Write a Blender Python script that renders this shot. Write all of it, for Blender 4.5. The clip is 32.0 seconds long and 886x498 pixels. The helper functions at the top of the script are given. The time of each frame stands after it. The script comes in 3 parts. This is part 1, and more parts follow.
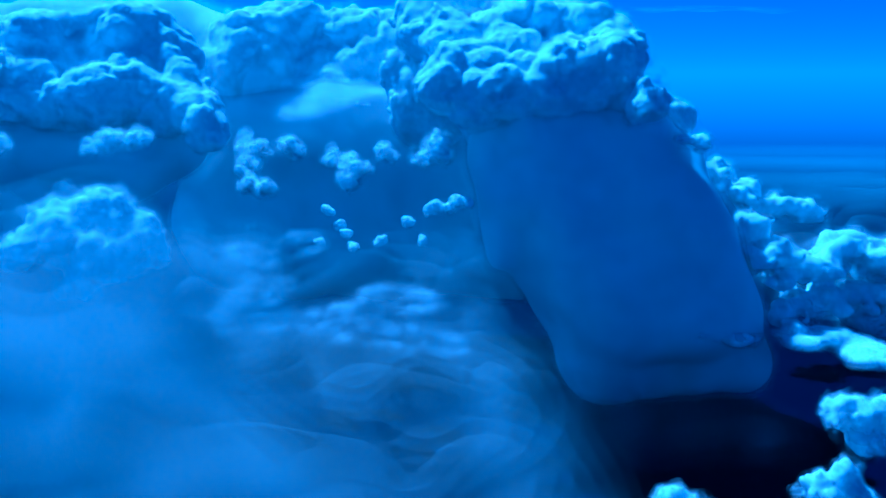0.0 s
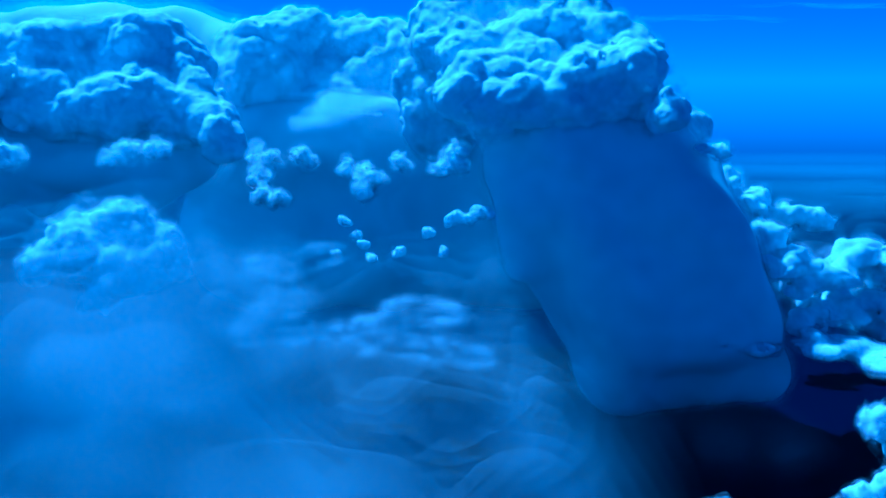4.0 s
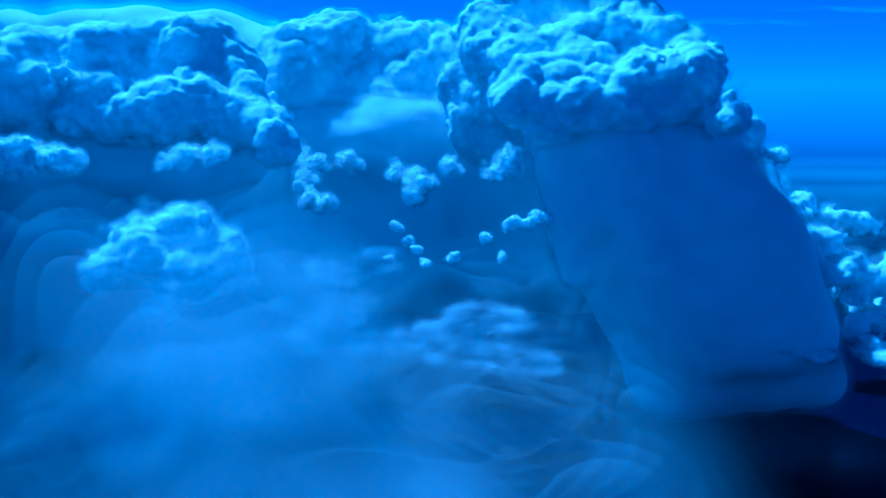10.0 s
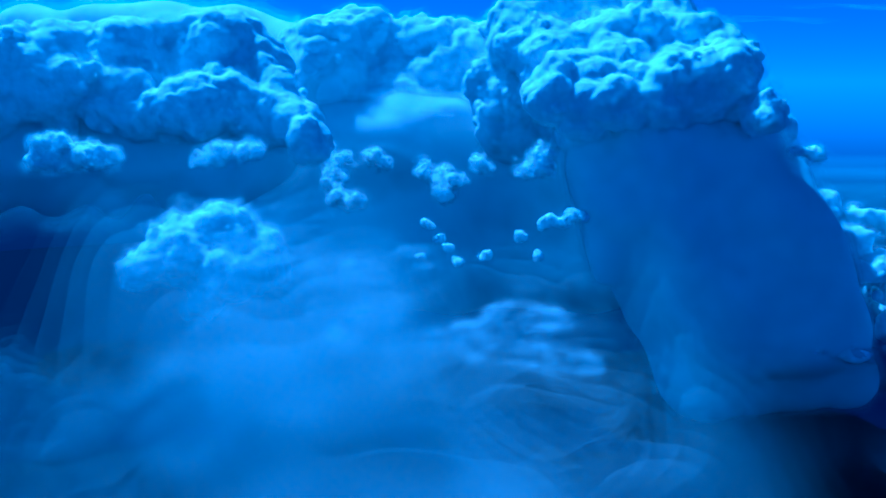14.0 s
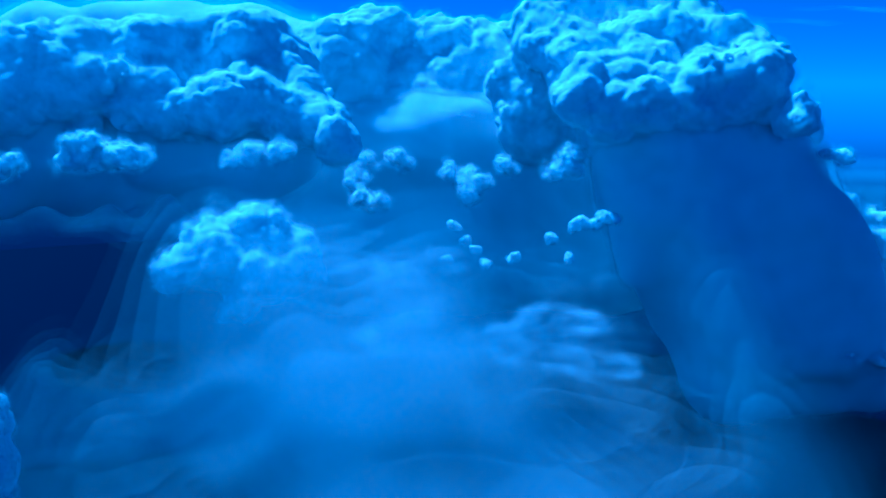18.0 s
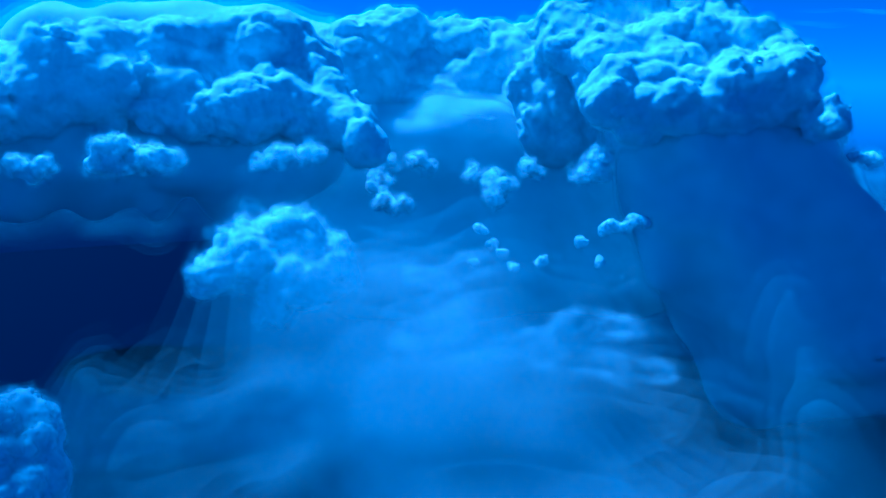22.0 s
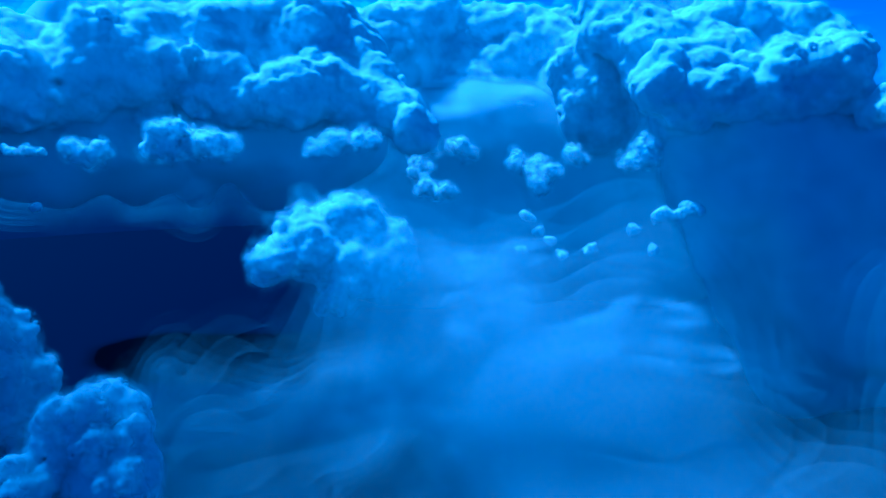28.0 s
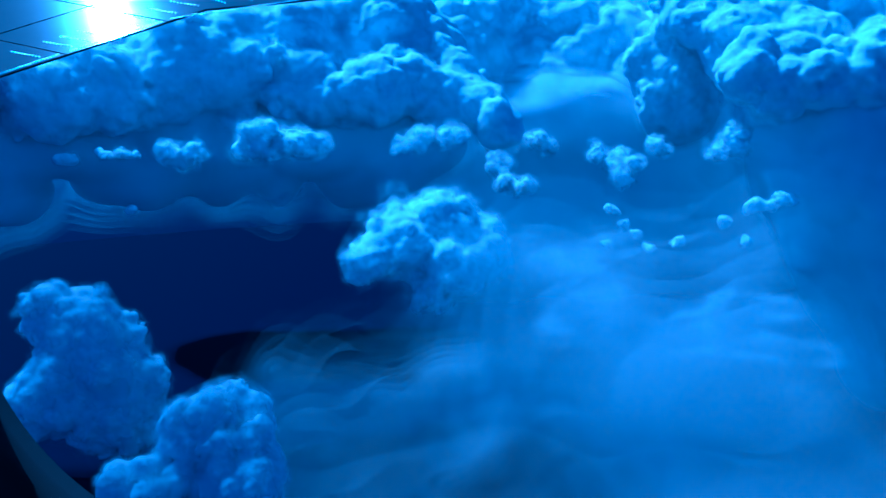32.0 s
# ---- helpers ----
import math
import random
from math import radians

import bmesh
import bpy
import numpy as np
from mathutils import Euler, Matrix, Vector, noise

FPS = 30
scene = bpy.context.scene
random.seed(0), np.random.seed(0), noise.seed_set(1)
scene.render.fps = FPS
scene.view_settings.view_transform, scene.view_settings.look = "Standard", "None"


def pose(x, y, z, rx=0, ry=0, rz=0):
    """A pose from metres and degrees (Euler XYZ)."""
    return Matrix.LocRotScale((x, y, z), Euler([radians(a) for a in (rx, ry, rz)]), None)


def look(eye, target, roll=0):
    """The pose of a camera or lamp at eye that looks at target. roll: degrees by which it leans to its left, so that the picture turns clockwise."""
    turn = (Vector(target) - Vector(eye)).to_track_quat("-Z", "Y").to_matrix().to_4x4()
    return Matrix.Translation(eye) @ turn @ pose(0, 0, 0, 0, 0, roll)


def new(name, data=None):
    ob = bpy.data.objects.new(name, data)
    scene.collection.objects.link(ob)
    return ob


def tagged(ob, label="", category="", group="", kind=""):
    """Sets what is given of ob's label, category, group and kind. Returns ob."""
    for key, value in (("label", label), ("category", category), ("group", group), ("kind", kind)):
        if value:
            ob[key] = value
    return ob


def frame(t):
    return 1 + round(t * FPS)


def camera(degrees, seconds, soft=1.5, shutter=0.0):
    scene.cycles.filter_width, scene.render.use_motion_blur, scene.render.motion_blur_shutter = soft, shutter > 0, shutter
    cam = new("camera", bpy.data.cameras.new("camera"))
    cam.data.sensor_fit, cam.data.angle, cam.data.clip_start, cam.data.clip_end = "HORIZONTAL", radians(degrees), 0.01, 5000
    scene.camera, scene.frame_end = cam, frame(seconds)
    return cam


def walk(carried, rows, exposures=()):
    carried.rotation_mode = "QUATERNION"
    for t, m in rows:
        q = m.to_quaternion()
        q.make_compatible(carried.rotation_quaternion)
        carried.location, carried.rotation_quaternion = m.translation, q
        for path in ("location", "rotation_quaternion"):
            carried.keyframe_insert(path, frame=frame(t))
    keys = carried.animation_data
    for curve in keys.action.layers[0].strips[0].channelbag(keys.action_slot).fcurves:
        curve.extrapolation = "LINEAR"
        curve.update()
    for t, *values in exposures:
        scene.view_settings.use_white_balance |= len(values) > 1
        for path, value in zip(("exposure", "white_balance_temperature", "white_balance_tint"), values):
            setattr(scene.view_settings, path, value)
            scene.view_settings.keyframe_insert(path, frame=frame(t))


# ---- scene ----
# ---- camera ----
cam = camera(53.3, 32.0, soft=1.6)
METRES, EYE, TILT, LEAN, TURN = 640.0, 1000.0, -10.5, 0.0, 0.0
ROWS = [
    (0.0, 0.0, 0.0, 0.0, 0.0, 0.0, -0.0),
    (0.5, -0.0159, 0.0036, 0.0022, -0.08, -0.14, -0.15),
    (1.0, -0.0305, 0.0056, 0.004, -0.13, -0.19, -0.19),
    (1.5, -0.0458, 0.0101, 0.0045, -0.35, -0.12, -0.2),
    (2.0, -0.0613, 0.0124, 0.0063, -0.52, -0.11, -0.17),
    (2.5, -0.0772, 0.0151, 0.0074, -0.73, -0.07, -0.2),
    (3.0, -0.0924, 0.0179, 0.0068, -0.96, 0.1, 0.05),
    (3.5, -0.1073, 0.0232, 0.0086, -1.1, 0.21, 0.22),
    (5.5, -0.1664, 0.0315, 0.013, -0.94, 1.55, 0.54),
    (6.0, -0.182, 0.0347, 0.0141, -0.81, 1.42, 0.4),
    (6.5, -0.1972, 0.0392, 0.0147, -0.71, 1.21, 0.28),
    (7.0, -0.2117, 0.0417, 0.0155, -0.59, 1.02, 0.2),
    (7.5, -0.2276, 0.0443, 0.0156, -0.54, 0.97, 0.24),
    (8.0, -0.2431, 0.0475, 0.0153, -0.54, 0.86, 0.24),
    (8.5, -0.2587, 0.0526, 0.0167, -0.77, 0.69, 0.23),
    (9.0, -0.2738, 0.0538, 0.0167, -0.95, 0.76, 0.32),
    (9.5, -0.2892, 0.0572, 0.0156, -1.04, 0.86, 0.33),
    (10.0, -0.3038, 0.0615, 0.0173, -1.12, 0.75, 0.28),
    (10.5, -0.3189, 0.0635, 0.0167, -1.27, 0.72, 0.23),
    (11.0, -0.3328, 0.0678, 0.0178, -1.38, 0.62, 0.11),
    (11.5, -0.349, 0.0712, 0.0181, -1.44, 0.65, 0.15),
    (12.0, -0.3634, 0.0742, 0.0188, -1.37, 0.72, 0.21),
    (12.5, -0.3795, 0.0778, 0.0209, -1.42, 0.63, 0.12),
    (13.0, -0.3938, 0.0817, 0.022, -1.36, 0.54, 0.12),
    (13.5, -0.4097, 0.0839, 0.0225, -1.37, 0.53, 0.17),
    (14.0, -0.4254, 0.087, 0.023, -1.42, 0.53, 0.16),
    (14.5, -0.4413, 0.0917, 0.0242, -1.46, 0.45, 0.02),
    (16.5, -0.5092, 0.1057, 0.028, -1.81, 0.62, 0.07),
    (17.0, -0.5218, 0.1083, 0.0306, -1.84, 0.55, 0.03),
    (17.5, -0.5381, 0.111, 0.0322, -1.96, 0.47, -0.05),
    (18.0, -0.5535, 0.1144, 0.0316, -2.16, 0.49, -0.02),
    (18.5, -0.5693, 0.1179, 0.0339, -2.21, 0.43, 0.03),
    (19.0, -0.5822, 0.12, 0.0352, -2.28, 0.36, -0.09),
    (19.5, -0.5962, 0.1231, 0.0367, -2.39, 0.25, -0.18),
    (20.0, -0.6126, 0.1286, 0.0386, -2.5, 0.26, -0.1),
    (20.5, -0.6273, 0.1314, 0.0381, -2.61, 0.44, 0.07),
    (21.0, -0.6418, 0.1354, 0.0391, -2.65, 0.56, 0.08),
    (21.5, -0.6574, 0.1389, 0.0396, -2.73, 0.59, 0.05),
    (22.0, -0.6724, 0.1412, 0.0396, -2.78, 0.56, 0.03),
    (22.5, -0.6876, 0.1448, 0.0415, -2.86, 0.51, -0.0),
    (23.0, -0.7018, 0.1495, 0.0418, -2.9, 0.49, -0.0),
    (23.5, -0.7168, 0.1523, 0.0424, -2.95, 0.43, -0.0),
    (24.0, -0.7317, 0.156, 0.0431, -3.1, 0.31, 0.03),
    (24.5, -0.7465, 0.1604, 0.0433, -3.16, 0.17, 0.0),
    (25.0, -0.7619, 0.1621, 0.0444, -3.22, 0.07, 0.02),
    (25.5, -0.7764, 0.1654, 0.045, -3.22, -0.02, 0.05),
    (27.5, -0.8367, 0.1773, 0.0418, -3.26, -0.22, -0.19),
    (28.0, -0.8523, 0.1823, 0.0411, -3.32, -0.29, -0.12),
    (28.5, -0.8675, 0.1849, 0.043, -3.36, -0.35, -0.18),
    (29.0, -0.8819, 0.1896, 0.0435, -3.27, -0.35, -0.17),
    (29.5, -0.8976, 0.193, 0.0437, -3.15, -0.28, -0.15),
    (30.0, -0.9126, 0.1957, 0.0444, -3.04, -0.32, -0.09),
    (30.5, -0.927, 0.199, 0.0457, -2.85, -0.44, 0.04),
    (31.0, -0.9427, 0.2025, 0.0466, -2.48, -0.56, 0.13),
    (31.5, -0.96, 0.2048, 0.0462, -1.33, -0.68, 0.15),
    (32.0, -0.9739, 0.2064, 0.047, -0.34, -0.64, 0.81),
]
EXPOSURES = [(0.0, -0.8, 2650.0, -4.0), (32.0, -0.88, 2640.0, -4.0)]
walk(cam, [(t, pose(0, 0, EYE, TILT, LEAN, TURN) @ pose(METRES * x, METRES * y, METRES * z, 90 + pitch, roll, yaw)) for t, x, y, z, yaw, pitch, roll in ROWS], EXPOSURES)

SEA_LEVEL = 250.0

scene.cycles.transparent_max_bounces = 96

# ---- light ----
SUN_AZIMUTH, SUN_ELEVATION = radians(-42), radians(58)  # azimuth from +y towards +x
world = bpy.data.worlds.new("sky")
scene.world = world
world.use_nodes = True
wn, wl = world.node_tree.nodes, world.node_tree.links
wn.clear()
w_out = wn.new("ShaderNodeOutputWorld")
w_bg = wn.new("ShaderNodeBackground")
w_sky = wn.new("ShaderNodeTexSky")
w_sky.sky_type = "NISHITA"
w_sky.sun_disc = False
w_sky.sun_elevation = SUN_ELEVATION
w_sky.sun_rotation = SUN_AZIMUTH
w_sky.altitude = 9000
w_sky.air_density, w_sky.dust_density, w_sky.ozone_density = 1.0, 0.6, 1.5
w_bg.inputs["Strength"].default_value = 0.09
# below the horizon the haze over the sea goes on, darker towards the depth
w_where = wn.new("ShaderNodeTexCoord")
w_split = wn.new("ShaderNodeSeparateXYZ")
w_join = wn.new("ShaderNodeCombineXYZ")
w_lift = wn.new("ShaderNodeMath")
w_lift.operation = "MAXIMUM"
w_lift.inputs[1].default_value = 0.015
w_depth = wn.new("ShaderNodeMapRange")
w_depth.inputs["From Min"].default_value, w_depth.inputs["From Max"].default_value = -0.30, 0.01
w_ramp = wn.new("ShaderNodeValToRGB")
w_ramp.color_ramp.elements[0].color = (0.02, 0.04, 0.07, 1)
w_ramp.color_ramp.elements[1].color = (1, 1, 1, 1)
for spot, shade in ((0.45, (0.022, 0.045, 0.075, 1)), (0.56, (0.035, 0.065, 0.10, 1)), (0.66, (0.08, 0.13, 0.19, 1)), (0.76, (0.33, 0.41, 0.49, 1)), (0.87, (0.62, 0.70, 0.77, 1)), (0.94, (0.80, 0.86, 0.90, 1))):
    w_ramp.color_ramp.elements.new(spot).color = shade
w_haze = wn.new("ShaderNodeMix")
w_haze.data_type, w_haze.blend_type = "RGBA", "MULTIPLY"
w_haze.inputs["Factor"].default_value = 1
wl.new(w_where.outputs["Generated"], w_split.inputs[0])
wl.new(w_split.outputs["X"], w_join.inputs["X"])
wl.new(w_split.outputs["Y"], w_join.inputs["Y"])
wl.new(w_split.outputs["Z"], w_lift.inputs[0])
wl.new(w_lift.outputs[0], w_join.inputs["Z"])
wl.new(w_join.outputs[0], w_sky.inputs["Vector"])
wl.new(w_split.outputs["Z"], w_depth.inputs["Value"])
wl.new(w_depth.outputs[0], w_ramp.inputs["Fac"])
wl.new(w_sky.outputs[0], w_haze.inputs["A"])
wl.new(w_ramp.outputs[0], w_haze.inputs["B"])
wl.new(w_haze.outputs["Result"], w_bg.inputs["Color"])
wl.new(w_bg.outputs[0], w_out.inputs["Surface"])

sun_data = bpy.data.lights.new("sun", "SUN")
sun_data.energy, sun_data.angle, sun_data.color = 6.4, radians(0.5), (1.0, 0.97, 0.92)
sun = new("sun", sun_data)
sun_way = Vector((math.sin(SUN_AZIMUTH) * math.cos(SUN_ELEVATION), math.cos(SUN_AZIMUTH) * math.cos(SUN_ELEVATION), math.sin(SUN_ELEVATION)))
sun.matrix_world = look(Vector((0, 0, 1500)) + sun_way * 500, (0, 0, 1500))


# ---- materials ----
def material(name):
    m = bpy.data.materials.new(name)
    m.use_nodes = True
    nodes, links = m.node_tree.nodes, m.node_tree.links
    return m, nodes, links, nodes["Principled BSDF"]


def cloud_material(name, scatter=14.0, knobbly=0.38):
    m, nodes, links, p = material(name)
    p.inputs["Base Color"].default_value = (0.92, 0.93, 0.94, 1)
    p.inputs["Roughness"].default_value = 1.0
    p.inputs["Specular IOR Level"].default_value = 0.0
    p.inputs["Subsurface Weight"].default_value = 0.8
    p.inputs["Subsurface Radius"].default_value = (1, 1, 1)
    p.inputs["Subsurface Scale"].default_value = scatter
    where = nodes.new("ShaderNodeTexCoord")
    knobs = nodes.new("ShaderNodeTexVoronoi")
    knobs.feature = "SMOOTH_F1"
    knobs.inputs["Scale"].default_value = 1 / 11
    fine = nodes.new("ShaderNodeTexNoise")
    fine.inputs["Scale"].default_value, fine.inputs["Detail"].default_value = 1 / 16, 5
    warp = nodes.new("ShaderNodeVectorMath")
    warp.operation = "MULTIPLY_ADD"
    warp.inputs[1].default_value = (9, 9, 9)
    links.new(where.outputs["Object"], fine.inputs["Vector"])
    links.new(fine.outputs["Color"], warp.inputs[0])
    links.new(where.outputs["Object"], warp.inputs[2])
    links.new(warp.outputs[0], knobs.inputs["Vector"])
    grain = nodes.new("ShaderNodeMath")
    grain.operation = "MULTIPLY_ADD"
    grain.inputs[1].default_value = -0.9
    links.new(knobs.outputs["Distance"], grain.inputs[0])
    links.new(fine.outputs["Fac"], grain.inputs[2])
    relief = nodes.new("ShaderNodeBump")
    relief.inputs["Strength"].default_value, relief.inputs["Distance"].default_value = knobbly, 7.0
    links.new(grain.outputs[0], relief.inputs["Height"])
    links.new(relief.outputs[0], p.inputs["Normal"])
    return m


def vapour_material(name, low, high, size=60.0, fade=False, torn=0.32, detail=5.0):
    """Thin vapour: white droplets that let part of the light through, thicker and thinner in wisps.
    fade: it thins out towards the rim of its layer."""
    m, nodes, links, p = material(name)
    nodes.remove(p)
    white = nodes.new("ShaderNodeBsdfDiffuse")
    white.inputs["Color"].default_value = (0.92, 0.93, 0.94, 1)
    glow = nodes.new("ShaderNodeBsdfTranslucent")
    glow.inputs["Color"].default_value = (0.92, 0.93, 0.94, 1)
    both = nodes.new("ShaderNodeMixShader")
    both.inputs[0].default_value = 0.5
    clear = nodes.new("ShaderNodeBsdfTransparent")
    out = nodes.new("ShaderNodeMixShader")
    where = nodes.new("ShaderNodeTexCoord")
    wisps = nodes.new("ShaderNodeTexNoise")
    wisps.inputs["Scale"].default_value = 1 / size
    wisps.inputs["Detail"].default_value = detail
    wisps.inputs["Roughness"].default_value = 0.55
    if fade:
        drawn = nodes.new("ShaderNodeVectorMath")
        drawn.operation = "MULTIPLY"
        drawn.inputs[1].default_value = (1.0, 0.25, 1.0)
        links.new(where.outputs["Object"], drawn.inputs[0])
        links.new(drawn.outputs[0], wisps.inputs["Vector"])
    else:
        links.new(where.outputs["Object"], wisps.inputs["Vector"])
    span = nodes.new("ShaderNodeMapRange")
    span.interpolation_type = "SMOOTHSTEP"
    span.inputs["From Min"].default_value, span.inputs["From Max"].default_value = torn, 0.68
    span.inputs["To Min"].default_value, span.inputs["To Max"].default_value = low, high
    links.new(wisps.outputs["Fac"], span.inputs["Value"])
    thick = span.outputs[0]
    if fade:
        centre = nodes.new("ShaderNodeVectorMath")
        centre.operation = "MULTIPLY_ADD"
        centre.inputs[1].default_value, centre.inputs[2].default_value = (2, 2, 0), (-1, -1, 0)
        far = nodes.new("ShaderNodeVectorMath")
        far.operation = "LENGTH"
        rim = nodes.new("ShaderNodeMapRange")
        rim.interpolation_type = "SMOOTHERSTEP"
        rim.inputs["From Min"].default_value, rim.inputs["From Max"].default_value = 1.0, 0.25
        times = nodes.new("ShaderNodeMath")
        times.operation = "MULTIPLY"
        links.new(where.outputs["Generated"], centre.inputs[0])
        links.new(centre.outputs[0], far.inputs[0])
        links.new(far.outputs["Value"], rim.inputs["Value"])
        links.new(rim.outputs[0], times.inputs[0])
        links.new(thick, times.inputs[1])
        thick = times.outputs[0]
    share = nodes.new("ShaderNodeObjectInfo")
    layer = nodes.new("ShaderNodeMath")
    layer.operation = "MULTIPLY"
    links.new(share.outputs["Alpha"], layer.inputs[0])
    links.new(thick, layer.inputs[1])
    thick = layer.outputs[0]
    links.new(white.outputs[0], both.inputs[1])
    links.new(glow.outputs[0], both.inputs[2])
    links.new(thick, out.inputs[0])
    links.new(clear.outputs[0], out.inputs[1])
    links.new(both.outputs[0], out.inputs[2])
    links.new(out.outputs[0], nodes["Material Output"].inputs["Surface"])
    return m


CLOUD = cloud_material("cloud_droplets")
SMOOTH_CLOUD = cloud_material("smooth_cloud_droplets", 25.0, 0.1)
VAPOUR = vapour_material("thin_vapour", 0.0, 0.26, 60.0, torn=0.42, detail=3.0)
WISPS = vapour_material("torn_vapour", 0.0, 0.42, 34.0, torn=0.38, detail=4.0)
MIST = vapour_material("mist", 0.055, 0.165, 320.0, fade=True, detail=3.0)
MIST_SKIN = vapour_material("mist_skin", 0.06, 0.24, 200.0, detail=3.0)
THIN_MIST = vapour_material("thin_mist", 0.03, 0.18, 220.0, fade=True, detail=3.0)
VALLEY_MIST = vapour_material("valley_mist", 0.0, 0.2, 60.0, torn=0.36, detail=5.0)
DENSE_MIST = vapour_material("dense_mist", 0.03, 0.13, 170.0, torn=0.3, detail=5.0)
SOFT_MIST = vapour_material("soft_mist", 0.02, 0.06, 240.0, torn=0.3, detail=4.0)
HAZE = vapour_material("horizon_haze", 0.13, 0.19, 1500.0, fade=True, detail=1.0)

SEA, nodes, links, p = material("sea_water")
p.inputs["Base Color"].default_value = (0.0006, 0.003, 0.017, 1)
p.inputs["Roughness"].default_value = 0.6
p.inputs["Specular IOR Level"].default_value = 0.02

# ---- cloud shapes ----
FEATURES = np.random.RandomState(7).rand(32, 32, 32, 3).astype(np.float32)


def billows(points):
    """Round bumps with narrow creases between them, 0 to 1, one bump a unit."""
    base = np.floor(points).astype(np.int32)
    part = points - base
    best = np.full(len(points), 9.0, np.float32)
    for i in (-1, 0, 1):
        for j in (-1, 0, 1):
            for k in (-1, 0, 1):
                cell = (base + (i, j, k)) & 31
                spot = FEATURES[cell[:, 0], cell[:, 1], cell[:, 2]]
                away = spot + np.array((i, j, k), np.float32) - part
                best = np.minimum(best, (away * away).sum(1))
    return 1.0 - np.minimum(best, 1.0)


def smooth_noise(points):
    """Soft noise, 0 to 1, one wave a unit."""
    base = np.floor(points).astype(np.int32)
    f = points - base
    f = f * f * (3 - 2 * f)
    total = np.zeros(len(points), np.float32)
    for i in (0, 1):
        for j in (0, 1):
            for k in (0, 1):
                cell = (base + (i, j, k)) & 31
                w = (f[:, 0] if i else 1 - f[:, 0]) * (f[:, 1] if j else 1 - f[:, 1]) * (f[:, 2] if k else 1 - f[:, 2])
                total += w * FEATURES[cell[:, 0], cell[:, 1], cell[:, 2], 0]
    return total


def field_of(lobes, voxel, margin, bumps, melt, squash=1.0, calm=None, warp=0.0):
    """A grid round the lobes (x, y, z, radius): how far each place lies outside the cloud, in metres.
    bumps: (size, height) of the billows. calm: (z low, z high, least share): the billows fade below."""
    lobes = np.array(lobes, np.float32).reshape(-1, 4)
    room = margin + 1.6 * melt + warp + 0.4 * sum(h for _, h in bumps)
    low = (lobes[:, :3] - lobes[:, 3:]).min(0) - room
    high = (lobes[:, :3] + lobes[:, 3:]).max(0) + room
    shape = np.ceil((high - low) / voxel).astype(int) + 1
    axes = [low[i] + voxel * np.arange(shape[i], dtype=np.float32) for i in range(3)]
    total = np.zeros(shape, np.float32)
    for x, y, z, r in lobes:
        wide = r + 9 * melt
        box = [slice(*np.searchsorted(axes[i], (c - wide, c + wide))) for i, c in enumerate((x, y, z))]
        ax, ay, az = axes[0][box[0]], axes[1][box[1]], axes[2][box[2]]
        d = np.sqrt((ax[:, None, None] - x) ** 2 + (ay[None, :, None] - y) ** 2 + ((az[None, None, :] - z) / squash) ** 2) - r
        total[tuple(box)] += np.exp(np.clip(-d / melt, -60, 60))
    grid = -melt * np.log(total + 1e-5)
    layers = [("warp", warp)] * (warp > 0) + list(bumps)
    for n, (size, height) in enumerate(layers):
        reach = sum(h for _, h in layers[n:]) + 2 * voxel + margin * 0.6
        near = np.abs(grid) < reach
        if calm and calm[2] < 0.3 and size != "warp" and size < 60:
            near[:, :, axes[2] < calm[0]] = False
        near = np.nonzero(near)
        points = np.stack([axes[i][near[i]] for i in range(3)], 1)
        if size == "warp":
            lift = height * (2 * smooth_noise(points / 130 + 5.3) - 1)
        else:
            lift = height * (billows(points / size + 3.7 * n) * 1.6 - 1.0)
            if calm:
                s = np.clip((points[:, 2] - calm[0]) / (calm[1] - calm[0]), 0, 1)
                lift *= calm[2] + (1 - calm[2]) * s * s * (3 - 2 * s)
        grid[near] -= lift
    return grid, low, voxel


def pieces(verts, quads):
    """The loose pieces of a mesh; those under a tenth of the largest are left out."""
    mark = np.arange(len(verts))
    for _ in range(400):
        least = mark[quads].min(1)
        fresh = mark.copy()
        np.minimum.at(fresh, quads.ravel(), np.repeat(least, 4))
        fresh = fresh[fresh]
        if (fresh == mark).all():
            break
        mark = fresh
    sizes = np.bincount(mark, minlength=len(verts))
    for root in np.nonzero(sizes > 0.1 * sizes.max())[0]:
        keep = mark == root
        place = np.cumsum(keep) - 1
        yield verts[keep], place[quads[keep[quads[:, 0]]]]


